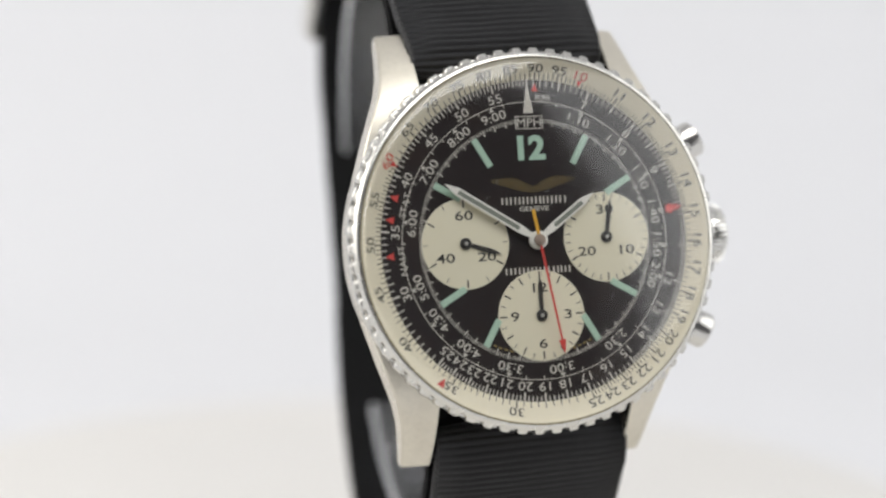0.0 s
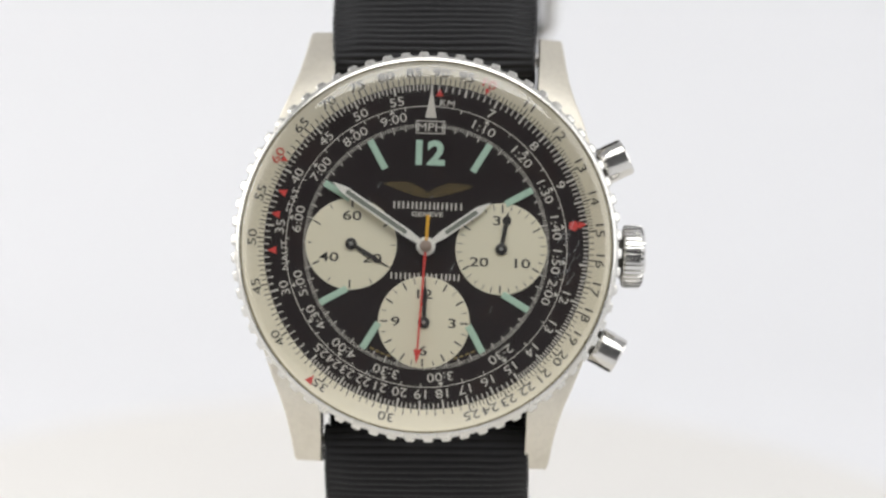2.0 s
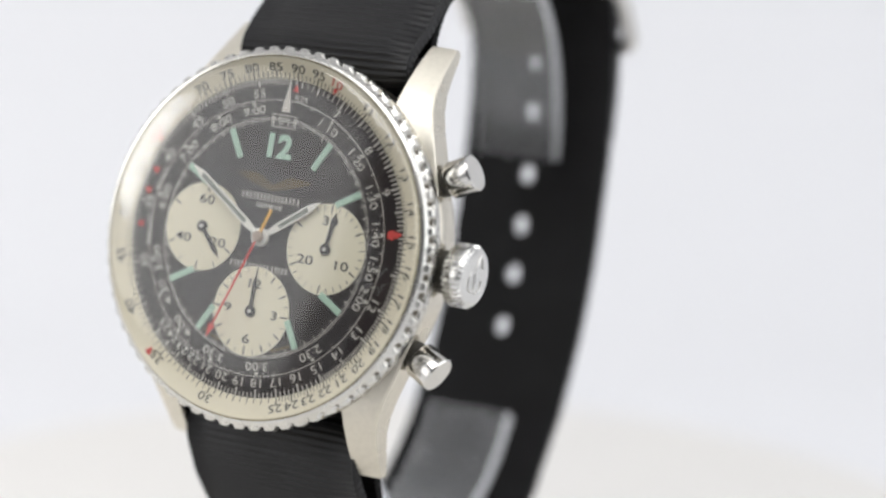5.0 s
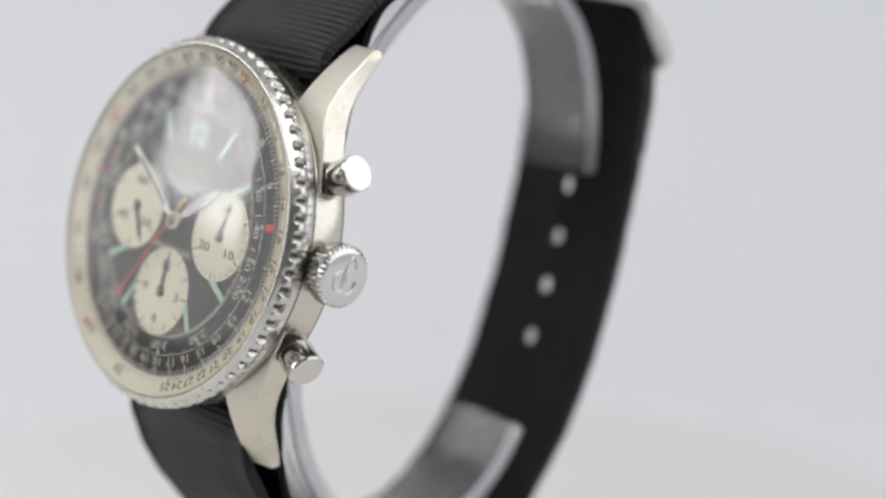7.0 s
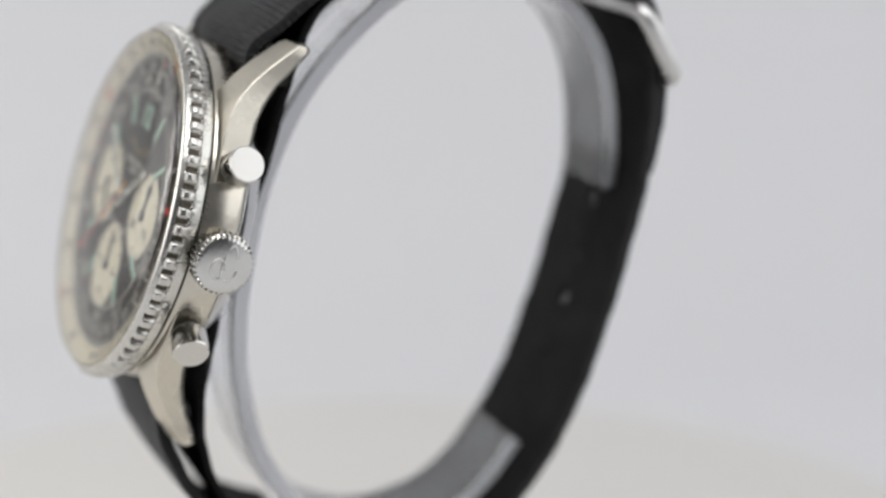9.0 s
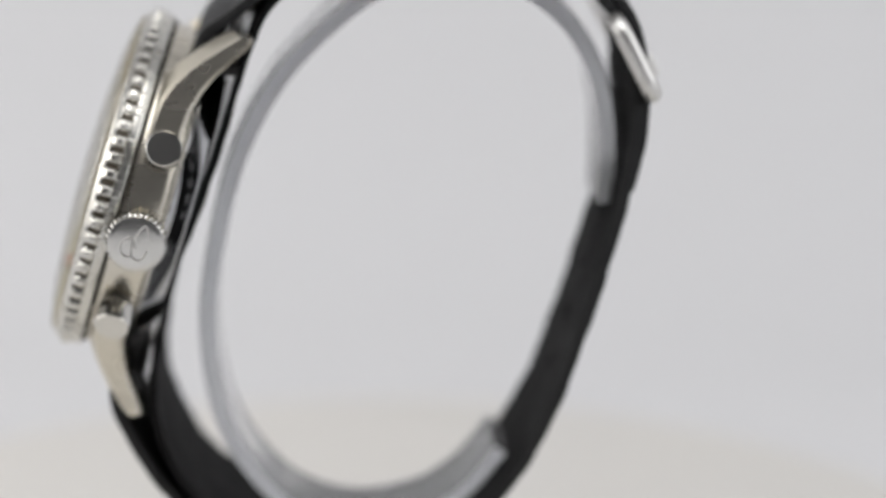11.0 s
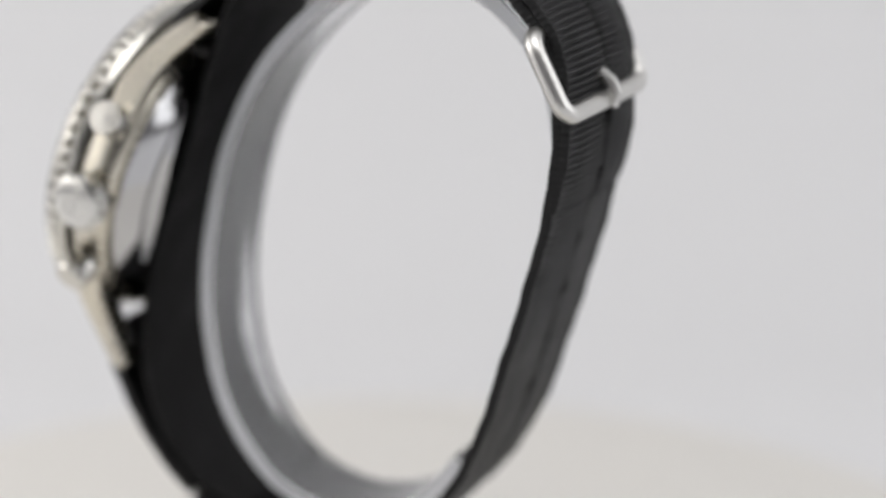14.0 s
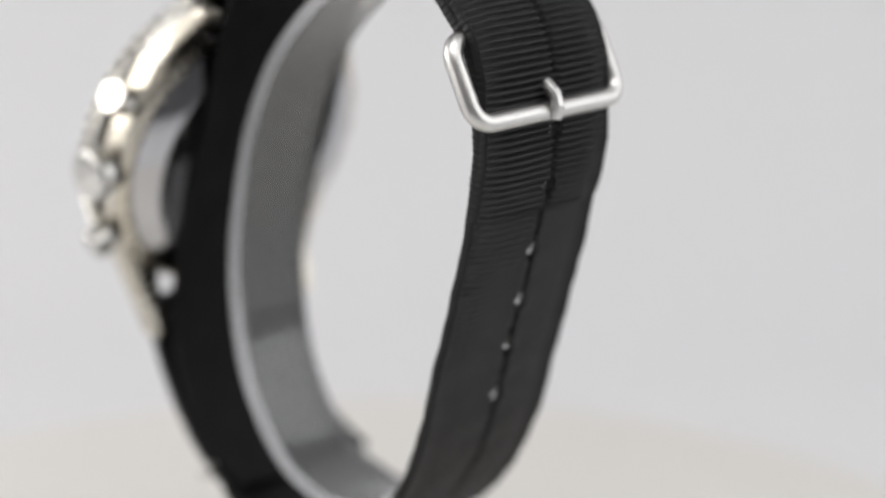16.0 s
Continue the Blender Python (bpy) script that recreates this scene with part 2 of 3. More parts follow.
def lug(sx, sy):
    """A tapered horn: a broad upper face that slopes outwards, a crisp ridge and a narrow flank."""
    ys = (7.5, 12, 14.5, 16.5, 18.5, 20.5, 22.2, 23.2, 23.6)
    xo = (18.4, 17.0, 16.1, 15.3, 14.7, 14.3, 14.05, 13.9, 13.7)
    zt = (-2.5, -2.5, -2.6, -3.2, -4.4, -5.9, -7.4, -8.4, -9.0)
    zb = (-6.9, -6.9, -7.1, -7.7, -8.6, -9.9, -11.0, -11.5, -11.2)
    secs = []
    for k, (y, o, a, b) in enumerate(zip(ys, xo, zt, zb)):
        i, fall = 11.3 if sx > 0 else 10.8, (a - b) * (0.16 + 0.03 * k)
        secs.append([(sx * x, sy * y, z) for x, z in ((i, a - 0.12), (i + 0.12, a), (o - 0.32, a - fall + 0.06), (o - 0.1, a - fall - 0.06), (o, a - fall - 0.22), (o - 0.05, b + 0.5), (o - 0.5, b), (i, b))])
    return loft(secs)


for sx in (1, -1):
    for sy in (1, -1):
        ob = head("lug", lug(sx, sy), BRUSHED, "", case, 28)
        ob.data.materials.append(STEEL)
        for f in ob.data.polygons:
            f.material_index = 0 if f.normal.z > 0.4 else 1
for sy in (1, -1):
    head("spring_bar", tube([(-11.4, sy * 21.4, -9.6), (11.4, sy * 21.4, -9.6)], 0.75), SATIN, "", case)

# bezel with its row of beads
BEADS = 66


def bead(a, k):
    if 6 <= k <= 9:
        c = math.cos(a * BEADS)
        return -0.62 * (1 - min(1, max(0, (c + 0.72) / 1.0)) ** 0.7) * (1.0 if k < 9 else 0.6)
    return 0


BEZEL_RIM = [(19.38, 0.1), (19.5, 0.7), (19.66, 0.9), (19.88, 0.86), (20.12, 0.62), (20.25, 0.25), (20.58, 0.12), (20.7, -0.02), (20.7, -1.0), (20.52, -1.16), (20.4, -1.24), (20.42, -2.05), (20.28, -2.28), (19.2, -2.35)]
bezel = head("bezel", revolve(BEZEL_RIM, BEADS * 14, bead), BEZEL, "steel rotating bezel with beaded edge", angle=50)
head("gasket", revolve([(19.36, 0.2), (19.42, 0.7), (19.52, 0.88), (19.62, 0.95), (19.7, 0.85), (19.6, 0.2)], 128), SEAM, "dark tarnished seam round the crystal", bezel)
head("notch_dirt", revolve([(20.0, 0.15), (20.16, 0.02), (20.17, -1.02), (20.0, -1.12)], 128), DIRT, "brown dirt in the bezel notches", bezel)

# dial: black middle, cream slide-rule ring
dial = head("dial", revolve([(17.22, -0.6), (17.22, 0.0), (0.01, 0.0)], 160), DIAL, "aged glossy black dial")
head("scale_ring", revolve([(17.22, -0.3), (17.22, 0.02), (19.5, 0.84), (19.5, -0.3)], 160), CREAM, "cream outer slide-rule ring", dial)
RING_Z = lambda r: 0.02 + max(0, r - 17.22) * 0.36


def ring_text(s, r, clock, size, mat, z=0.02, wide=1.26, bold=0.0):
    a = radians(90 - clock)
    tilt = 19.8 if r > 17.3 else 0
    m = mm(r * math.cos(a), r * math.sin(a), z, 0, 0, -clock) @ pose(0, 0, 0, tilt)
    ob = new("numeral", text_mesh(s, size, mat, wide, bold))
    ob.parent, ob.matrix_basis = dial, m
    return ob


def log_angle(n, base, at):
    return at + 360 * math.log10(n / base)


TEN = 19.4      # the outer ring stands with its ten here
outer = [10, 11, 12, 13, 14, 15, 16, 17, 18, 19, 20, 21, 22, 23, 24, 25] + list(range(30, 100, 5))
for n in outer:
    red = n in (10, 60)
    ring_text(str(n), 18.42, log_angle(n, 10, TEN), 0.98, RED if red else BLACK, RING_Z(18.42) + 0.03, wide=1.36, bold=0.0)


def scale_marks():
    out = []
    for a, b, step in ((100, 150, 1), (150, 250, 2), (250, 600, 5), (600, 1000, 10)):
        out += [v / 10 for v in range(a, b, step)]
    return out


bm_o, bm_i = bmesh.new(), bmesh.new()
for n in scale_marks():
    major = abs(n - round(n)) < 1e-6 and (n <= 25 or round(n) % 5 == 0)
    mid = abs(n - round(n)) < 1e-6
    L = 0.78 if major else 0.62 if mid else 0.48
    w = 0.16 if major else 0.105
    c = log_angle(n, 10, TEN)
    a = radians(90 - c)
    q = [(17.26, -w / 2), (17.26 + L, -w / 2), (17.26 + L, w / 2), (17.26, w / 2)]
    vs = [bm_o.verts.new((x * math.cos(a) - y * math.sin(a), x * math.sin(a) + y * math.cos(a), RING_Z(x) + 0.015)) for x, y in q]
    bm_o.faces.new(vs)
    bar(17.18 - L * 1.15, 17.18, w * 1.25, log_angle(n, 60, 0), 0, 0.012, bm_i)
tagged(head("outer_graduation", bm_o, BLACK, "fine black slide-rule graduation", dial, 0), kind="stuff")
tagged(head("inner_graduation", bm_i, WHITE, "fine white slide-rule graduation", dial, 0), kind="stuff")
for n in [7, 8, 9] + list(range(12, 26)) + [30, 35, 40, 45, 50, 55]:
    ring_text(str(n), 15.62, log_angle(n, 6 if n < 10 else 60, 0), 0.98, WHITE, 0.012)
for word, at in (("KM", 6.3), ("STAT.", -72.5), ("NAUT.", -95.0)):
    ring_text(word, 15.35 if word == "KM" else 15.0, at, 0.72, WHITE, 0.012, 1.2)
head("circle_line", ring_line(14.88, 0.085, 0, 0.012), WHITE, "", dial, 0)
bm = bmesh.new()
for h in (70, 80, 90, 100, 110, 120, 150, 180, 210, 240, 270, 300, 360, 420, 480, 540):
    c = log_angle(h, 60, 0)
    ring_text("%d:%02d" % (h // 60, h % 60), 13.86, c, 0.98, WHITE, 0.012)
    a = radians(90 - c)
    tri = [(14.45, -0.3), (14.86, 0), (14.45, 0.3)]
    prism([(x * math.cos(a) - y * math.sin(a), x * math.sin(a) + y * math.cos(a)) for x, y in tri], 0, 0.012, bm)
for h in [65, 75, 85, 95, 105, 115, 130, 140, 160, 170, 190, 200, 220, 230, 250, 260, 280, 320, 340, 380, 400, 440, 460, 500, 520, 560]:
    bar(14.5, 14.9, 0.1, log_angle(h, 60, 0), 0, 0.012, bm)
tagged(head("hour_graduation", bm, WHITE, "white time graduation", dial, 0), kind="stuff")
bm = bmesh.new()
for k in range(300):
    L = 0.85 if k % 25 == 0 else 0.72 if k % 5 == 0 else 0.42
    bar(13.05 - L, 13.05, 0.09 if k % 5 else 0.13, k * 1.2, 0, 0.012, bm)
tagged(head("seconds_graduation", bm, WHITE, "white fifth-of-a-second graduation", dial, 0), kind="stuff")
# red marks
def red_mark(r, clock, size, out=1):
    a = radians(90 - clock)
    tri = [(r - out * size * 0.55, -size * 0.5), (r + out * size * 0.55, 0), (r - out * size * 0.55, size * 0.5)]
    z = RING_Z(r + 0.4) + 0.02 if r > 17.2 else 0.016
    return prism([(x * math.cos(a) - y * math.sin(a), x * math.sin(a) + y * math.cos(a)) for x, y in tri], z, z + 0.012)


for r, c, s, o in ((16.4, 3.0, 0.75, 1), (16.35, -71.3, 0.85, 1), (16.35, -79.8, 0.85, 1), (16.35, -93.4, 0.85, 1), (17.55, TEN, 0.6, -1), (17.55, log_angle(60, 10, TEN) - 360, 0.65, -1), (18.5, 218.8, 0.9, -1)):
    head("red_mark", red_mark(r, c, s, o), RED, "", dial, 0)
bm = revolve([(0.58, 0.014), (0.55, 0.026), (0.01, 0.026)], 5)
head("red_ten", bm, RED, "", dial, 0, mm(15.75 * math.sin(radians(80)), 15.75 * math.cos(radians(80)), 0))
head("red_mark", red_mark(16.7, 80, 0.8, 1), RED, "", dial, 0)
# the index, its box and the numeral at twelve
head("index_arrow", prism([(-0.6, 13.65), (0.6, 13.65), (0.0, 17.0)], 0, 0.02), WHITE, "cream index arrow", dial, 0)
bm = bmesh.new()
for x0, y0, x1, y1 in ((-1.55, 11.95, 1.55, 12.05), (-1.55, 13.25, 1.55, 13.35), (-1.55, 12.05, -1.45, 13.25), (1.45, 12.05, 1.55, 13.25)):
    prism([(x0, y0), (x1, y0), (x1, y1), (x0, y1)], 0.002, 0.02, bm)
head("box_line", bm, WHITE, "", dial, 0)
head("box_field", prism([(-1.45, 12.05), (1.45, 12.05), (1.45, 13.25), (-1.45, 13.25)], 0.001, 0.016), DIAL, "", dial, 0)
ob = new("numeral", text_mesh("MPH", 0.92, WHITE, 1.15, 0.0))
ob.parent, ob.matrix_basis = dial, mm(0, 12.65, 0.026)
ob = new("numeral", text_mesh("12", 2.5, LUME, 1.06, 0.15))
ob.parent, ob.matrix_basis = dial, mm(0.1, 9.95, 0.03)
for k in (1, 2, 4, 5, 7, 8, 10, 11):
    bm = bar(9.3 if k in (1, 11) else 9.5, 12.7, 0.72, k * 30, 0, 0.14, bmesh.new())
    bmesh.ops.bevel(bm, geom=[e for e in bm.edges if e.verts[0].co.z > 0.1 and e.verts[1].co.z > 0.1], offset=0.06, segments=1, affect="EDGES")
    head("hour_marker", bm, LUME, "mint green lume hour marker", dial)


# winged emblem as a plain shape, and the maker's lines as plain blocks
def emblem():
    """Two spread wings of long feathers, as a plain shape."""
    bm = bmesh.new()
    us = [k / 10 for k in range(11)]
    hi = [(4.7 * u, 5.65 + 1.15 * math.sin(min(1, u / 0.6) * math.pi / 2) - 0.5 * max(0, u - 0.5) ** 1.2) for u in us]
    lo = [(4.7 * u, 5.1 + 1.35 * u ** 1.5) for u in us]
    n = 5
    for sx in (1, -1):
        for f in range(n):
            a, b = (f + 0.15) / n, (f + 0.5) / n
            top = [(sx * h[0], h[1] + (l[1] - h[1]) * a) for h, l in zip(hi, lo)]
            low = [(sx * h[0], h[1] + (l[1] - h[1]) * b) for h, l in zip(hi, lo)]
            pts = top + low[::-1]
            prism(pts if sx < 0 else pts[::-1], 0.001, 0.015, bm)
    return bm


head("emblem", emblem(), GOLD, "faded gold winged emblem", dial, 0)


def blocks(y, widths, height, gap, z=0.014):
    """A row of plain upright bars, two to a letter's width."""
    bm = bmesh.new()
    x = -(sum(widths) + gap * (len(widths) - 1)) / 2
    for w in widths:
        for a, b in (((x, x + 0.17), (x + w - 0.17, x + w)) if w > 0.3 else ((x, x + w),)):
            prism([(a, y - height / 2), (b, y - height / 2), (b, y + height / 2), (a, y + height / 2)], 0.001, z, bm)
        x += w + gap
    return bm


head("maker_line", blocks(4.3, [0.66, 0.68, 0.6, 0.17, 0.64, 0.56, 0.17, 0.66, 0.72], 0.78, 0.3), WHITE, "", dial, 0)
ob = new("numeral", text_mesh("GENEVE", 0.52, WHITE, 1.3, 0.01))
ob.parent, ob.matrix_basis = dial, mm(0, 3.4, 0.014)
head("model_line", blocks(-3.2, [0.68, 0.66, 0.66, 0.17, 0.6, 0.17, 0.76, 0.56, 0.64], 0.7, 0.3), WHITE, "", dial, 0)
for c in (154, 157, 160, 163, 197, 200, 203, 206):
    head("small_print", bar(12.1, 12.28, 0.42, c, 0, 0.012, bmesh.new()), GOLD, "", dial, 0)


# the three counters
def counter(x, y, marks, big, numbers, group_r=3.0):
    sub = head("counter", revolve([(4.85, 0.0), (4.85, 0.05), (4.6, 0.075), (0.01, 0.06)], 96), IVORY, "ivory counter dial", dial, 30, mm(x, y, 0))
    bm = bmesh.new()
    for k in range(marks):
        long = k % big == 0
        bar(3.85 if long else 4.15, 4.68, 0.17 if long else 0.09, 360 / marks * k, 0.066, 0.086, bm)
    head("graduation", bm, BLACK, "", dial, 0, mm(x, y, 0))
    for s, px, py in numbers:
        o = new("numeral", text_mesh(s, 1.0, BLACK, 1.52, 0.012))
        o.parent, o.matrix_basis = dial, mm(x + px, y + py, 0.085)


counter(-7.95, 0, 12, 2, (("60", 0, 3.0), ("20", 2.3, -1.45), ("40", -2.3, -1.45)))
counter(7.95, 0, 30, 5, (("30", 0, 3.0), ("10", 2.3, -1.45), ("20", -2.3, -1.45)))
counter(0.05, -8.03, 24, 2, (("12", 0, 3.0), ("3", 3.0, 0), ("6", 0, -3.0), ("9", -3.0, 0)))


# pointers
def small_pointer(name, length):
    bm = revolve([(0.62, 0.0), (0.62, 0.16), (0.5, 0.24), (0.01, 0.24)], 24)
    prism([(-0.2, 0), (0.2, 0), (0.26, length * 0.75), (0, length), (-0.26, length * 0.75)], 0.04, 0.14, bm)
    ob = head(name, bm, BLACK, "thin black counter pointer", None, 35)
    pin = revolve([(0.2, 0.24), (0.2, 0.34), (0.01, 0.34)], 16)
    head("pin", pin, SATIN, "", ob)
    return ob


def baton(name, length, z):
    w = 0.44
    bm = bmesh.new()
    out = [(-0.22, 0.4), (0.22, 0.4), (w, 2.2), (w, length - 1.6), (0, length), (-w, length - 1.6), (-w, 2.2)]
    prism(out, 0, 0.12, bm)
    bmesh.ops.bevel(bm, geom=[e for e in bm.edges if e.verts[0].co.z > 0.1 and e.verts[1].co.z > 0.1], offset=0.05, segments=1, affect="EDGES")
    revolve([(1.0, 0.0), (1.0, 0.14), (0.9, 0.18), (0.01, 0.18)], 32, bm=bm)
    ob = head(name, bm, POINTER, "pale steel baton pointer with lume slot", None, 35)
    head("lume_slot", prism([(-0.23, 2.5), (0.23, 2.5), (0.23, length - 1.8), (-0.23, length - 1.8)], 0.06, 0.135), LUME_OLD, "greyish aged lume", ob, 0)
    return ob


POINTER = material("pale_pointer_metal", (0.82, 0.81, 0.77), 0.45, 0.15, 0.08, 4000)
HUB = material("copper_hub", (0.42, 0.33, 0.28), 0.4, 0.5, 0.3, 4000)
LUME_OLD = material("aged_lume", (0.20, 0.22, 0.19), 0.8, 0, 0.3, 4000)
p_hour = baton("hour_pointer", 8.3, 0)
p_minute = baton("minute_pointer", 12.0, 0)
bm = bmesh.new()
prism([(-0.13, 0.0), (0.13, 0.0), (0.10, 10.9), (0.42, 10.9), (0, 12.4), (-0.42, 10.9), (-0.10, 10.9)], 0, 0.1, bm)
p_sweep = head("sweep_pointer", bm, RED, "thin red chronograph sweep pointer with yellow tail")
bm = bmesh.new()
prism([(-0.14, 0), (-0.19, -3.3), (0.19, -3.3), (0.14, 0)], 0, 0.1, bm)
head("tail", bm, YELLOW, "yellow counterweight tail", p_sweep, 0)
bm = revolve([(0.62, -0.1), (0.62, 0.16), (0.52, 0.24), (0.32, 0.24), (0.32, 0.34), (0.01, 0.36)], 32)
head("hub", bm, HUB, "", p_sweep)
p_left = small_pointer("seconds_pointer", 4.1)
p_right = small_pointer("minutes_counter_pointer", 4.1)
p_low = small_pointer("hours_counter_pointer", 4.1)

# crystal
prof = [(19.47, 0.6), (19.47, 1.1), (19.42, 1.3), (19.25, 1.48), (18.8, 1.66), (18.2, 1.84), (17, 2.1), (14, 2.56), (9, 2.96), (4, 3.16), (0.01, 3.2)]
crystal = head("crystal", revolve(prof, 128), CRYSTAL, "clear domed acrylic crystal", angle=60)
crystal.visible_shadow = False
bm = bmesh.new()
rs = random.Random(7)
for k in range(26):
    near = k < 18
    r, a = (rs.uniform(14.2, 17.0), radians(rs.uniform(-12, 14))) if near else (rs.uniform(3, 15), rs.uniform(0, 6.28))
    x, y, z = r * math.cos(a), r * math.sin(a), 3.22 - 0.0031 * r * r
    d, L = radians(rs.uniform(20, 75)), rs.uniform(0.5, 1.8) if near else rs.uniform(0.3, 0.9)
    bar(-L / 2, L / 2, rs.uniform(0.02, 0.05), 90 - math.degrees(d), z, z + 0.01, bm, (x, y))
tagged(head("scratches", bm, SCRATCH, "fine pale scratches on the crystal", crystal, 0), kind="stuff")


# crown and pushers
def crown():
    def flute(a, k):
        return (-0.28 if math.cos(a * 34) < -0.1 else 0) if 1 <= k <= 3 else 0
    return revolve([(2.6, 0), (3.3, 0.15), (3.42, 0.5), (3.4, 2.0), (3.05, 2.35), (2.5, 2.5), (0.01, 2.55)], 34 * 6, flute)


AX = mm(20.85, -0.1, -5.25, 0, 90, 0)
crown_ob = head("crown", crown(), CROWN, "fluted steel winding crown", None, 30, AX)
head("stem", revolve([(2.3, -2.2), (2.3, 0.1)], 32), GRIME, "", crown_ob)
c1 = [(0.0 + 0.55 * math.cos(a) * (1.5 - 0.5 * math.sin(a)), 0.25 + 1.55 * math.sin(a), 2.56) for a in [radians(20 + 14 * k) for k in range(24)]]
head("raised_sign", tube([(x * 1.0 + 0.55, y * 1.3, z) for x, y, z in c1], 0.12, 6), SATIN, "raised curl sign", crown_ob)
c2 = [(-0.7 + 0.8 * math.cos(a), -0.5 + 1.1 * math.sin(a), 2.56) for a in [radians(15 * k) for k in range(22)]]
head("raised_sign", tube(c2, 0.11, 6), SATIN, "raised curl sign", crown_ob)
for s in (27.0, -27.5):
    m = pose(0, 0, 0, 0, 0, s) @ mm(19.35, 0, -5.3, 0, 90, 0)
    ps = head("pusher", revolve([(1.95, 1.5), (2.02, 1.7), (2.02, 4.2), (1.9, 4.38), (0.01, 4.42)], 40), BRIGHT, "worn steel chronograph pusher", None, 30, m)
    head("stem", revolve([(1.5, -0.6), (1.5, 1.55)], 24), GRIME, "brown grimy pusher stem", ps)
    head("collar", revolve([(1.5, 1.49), (1.96, 1.5)], 40), SATIN, "", ps)


# ---- strap ----
def strap_mesh(points, half, xc, thick, ribs, holes=(), hole_r=0.95, pitch=0.82):
    """A woven band along (y, z) points of its outer face, with ribs across it, a sewn seam along it and holes through it.
    points run so that the outer side lies to the left of the way."""
    path, s = smooth_path(points, pitch / 7)
    n = len(path)
    holes = [s[min((i for i in range(n) if path[i].x > 5), key=lambda i: abs(path[i].y - h))] for h in holes]
    rs = random.Random(len(points))
    bm = bmesh.new()
    top, low = [], []
    fray = [rs.uniform(-0.05, 0.05) for _ in range(2 * n)]
    m = 18
    for i, p in enumerate(path):
        d = (path[min(i + 1, n - 1)] - path[max(i - 1, 0)]).normalized()
        nrm = Vector((-d.y, d.x))
        xo = xc(p) if callable(xc) else xc
        rt, rl = [], []
        hw = half(p) if callable(half) else half
        back = min(1, max(0, (p.x - 5) / 5))
        seam = -0.9 * back
        cols = (-hw, -hw + 0.22, -hw + 0.5, -hw * 0.7, -hw * 0.4, seam - hole_r - 0.5, seam - hole_r, seam - 0.5, seam - 0.24, seam + 0.24, seam + 0.5, seam + hole_r, seam + hole_r + 0.5, hw * 0.4, hw * 0.7, hw - 0.5, hw - 0.22, hw)
        wave = 1 - (0.5 - 0.5 * math.cos(2 * math.pi * s[i] / pitch)) ** 2
        stitch = 0.5 + 0.5 * math.cos(2 * math.pi * s[i] / 1.9)
        for j, c in enumerate(cols):
            outer = j in (0, m - 1)
            wob = 0.04 * math.sin(s[i] * 2 * math.pi / pitch + j) + fray[2 * i + (j > 0)] if outer else 0
            edge = -0.18 if outer else -0.3 if j in (2, m - 3) else 0
            groove = -0.75 * back * (0.6 + 0.4 * stitch) if j in (8, 9) else 0
            amp = (ribs(p, c - seam) if callable(ribs) else ribs) * (0.15 if j < 3 or j > m - 4 else 1)
            sag = 0.06 * math.sin(s[i] * 0.55 + c * 0.4) + 0.04 * math.sin(s[i] * 1.3 - c)
            q = p + nrm * (edge + groove + sag + amp * (wave - 0.3 if not outer else wave * 0.3))
            ql = p - nrm * (thick - sag + (0.1 if outer else 0) + 0.4 * amp * math.cos(2 * math.pi * s[i] / pitch + 1))
            rt.append(bm.verts.new((xo + c + wob, q.x, q.y)))
            rl.append(bm.verts.new((xo + c + wob, ql.x, ql.y)))
        top.append(rt)
        low.append(rl)

    def open_cell(i, j):
        return 6 <= j <= 10 and any(abs((s[i] + s[i + 1]) / 2 - h) < (1.15 if 7 <= j <= 9 else 0.8) for h in holes)

    for i in range(n - 1):
        for j in range(m - 1):
            if open_cell(i, j):
                for (a, b), (di, dj) in ((((i, j), (i, j + 1)), (-1, 0)), (((i + 1, j), (i + 1, j + 1)), (1, 0)), (((i, j), (i + 1, j)), (0, -1)), (((i, j + 1), (i + 1, j + 1)), (0, 1))):
                    if not (0 <= i + di < n - 1) or not open_cell(i + di, j + dj):
                        bm.faces.new((top[a[0]][a[1]], top[b[0]][b[1]], low[b[0]][b[1]], low[a[0]][a[1]]))
                continue
            bm.faces.new((top[i][j], top[i][j + 1], top[i + 1][j + 1], top[i + 1][j]))
            bm.faces.new((low[i][j], low[i + 1][j], low[i + 1][j + 1], low[i][j + 1])).material_index = 1
        for j in (0, m - 1):
            bm.faces.new((top[i][j], top[i + 1][j], low[i + 1][j], low[i][j]))
    for i in (0, n - 1):
        for j in range(m - 1):
            bm.faces.new((top[i][j], top[i][j + 1], low[i][j + 1], low[i][j]))
    bmesh.ops.recalc_face_normals(bm, faces=bm.faces)
    return bm, s[-1]


def worn_ribs(p, c):
    """Ribs of the long band: rubbed nearly flat at the back, lower down and on one half."""
    if p.x < 5:
        return 0.34
    low = min(1, max(0, (71.5 - p.y) / 2)) if c < 0 else min(1, max(0, (66 - p.y) / 12))
    return 0.5 - 0.4 * low


# the long band: over the upper bar, over the top, down the back, under the ring
UPPER = [(-20.6, 86.4), (-22.6, 86.6), (-24.3, 88.0), (-24.0, 89.6), (-20.4, 92.4), (-14.5, 96.6), (-7, 100.4), (1, 102.0), (9, 100.8), (16.5, 97.2), (21.3, 92.5), (23.6, 88.3), (24.2, 84), (24.2, 77.3), (23.0, 70), (21.3, 63.3), (18.05, 52.7), (14.6, 43), (10.8, 36), (5.5, 29.5), (0.4, 26.4), (-6, 24.6), (-14, 24.6), (-21, 27.0)]


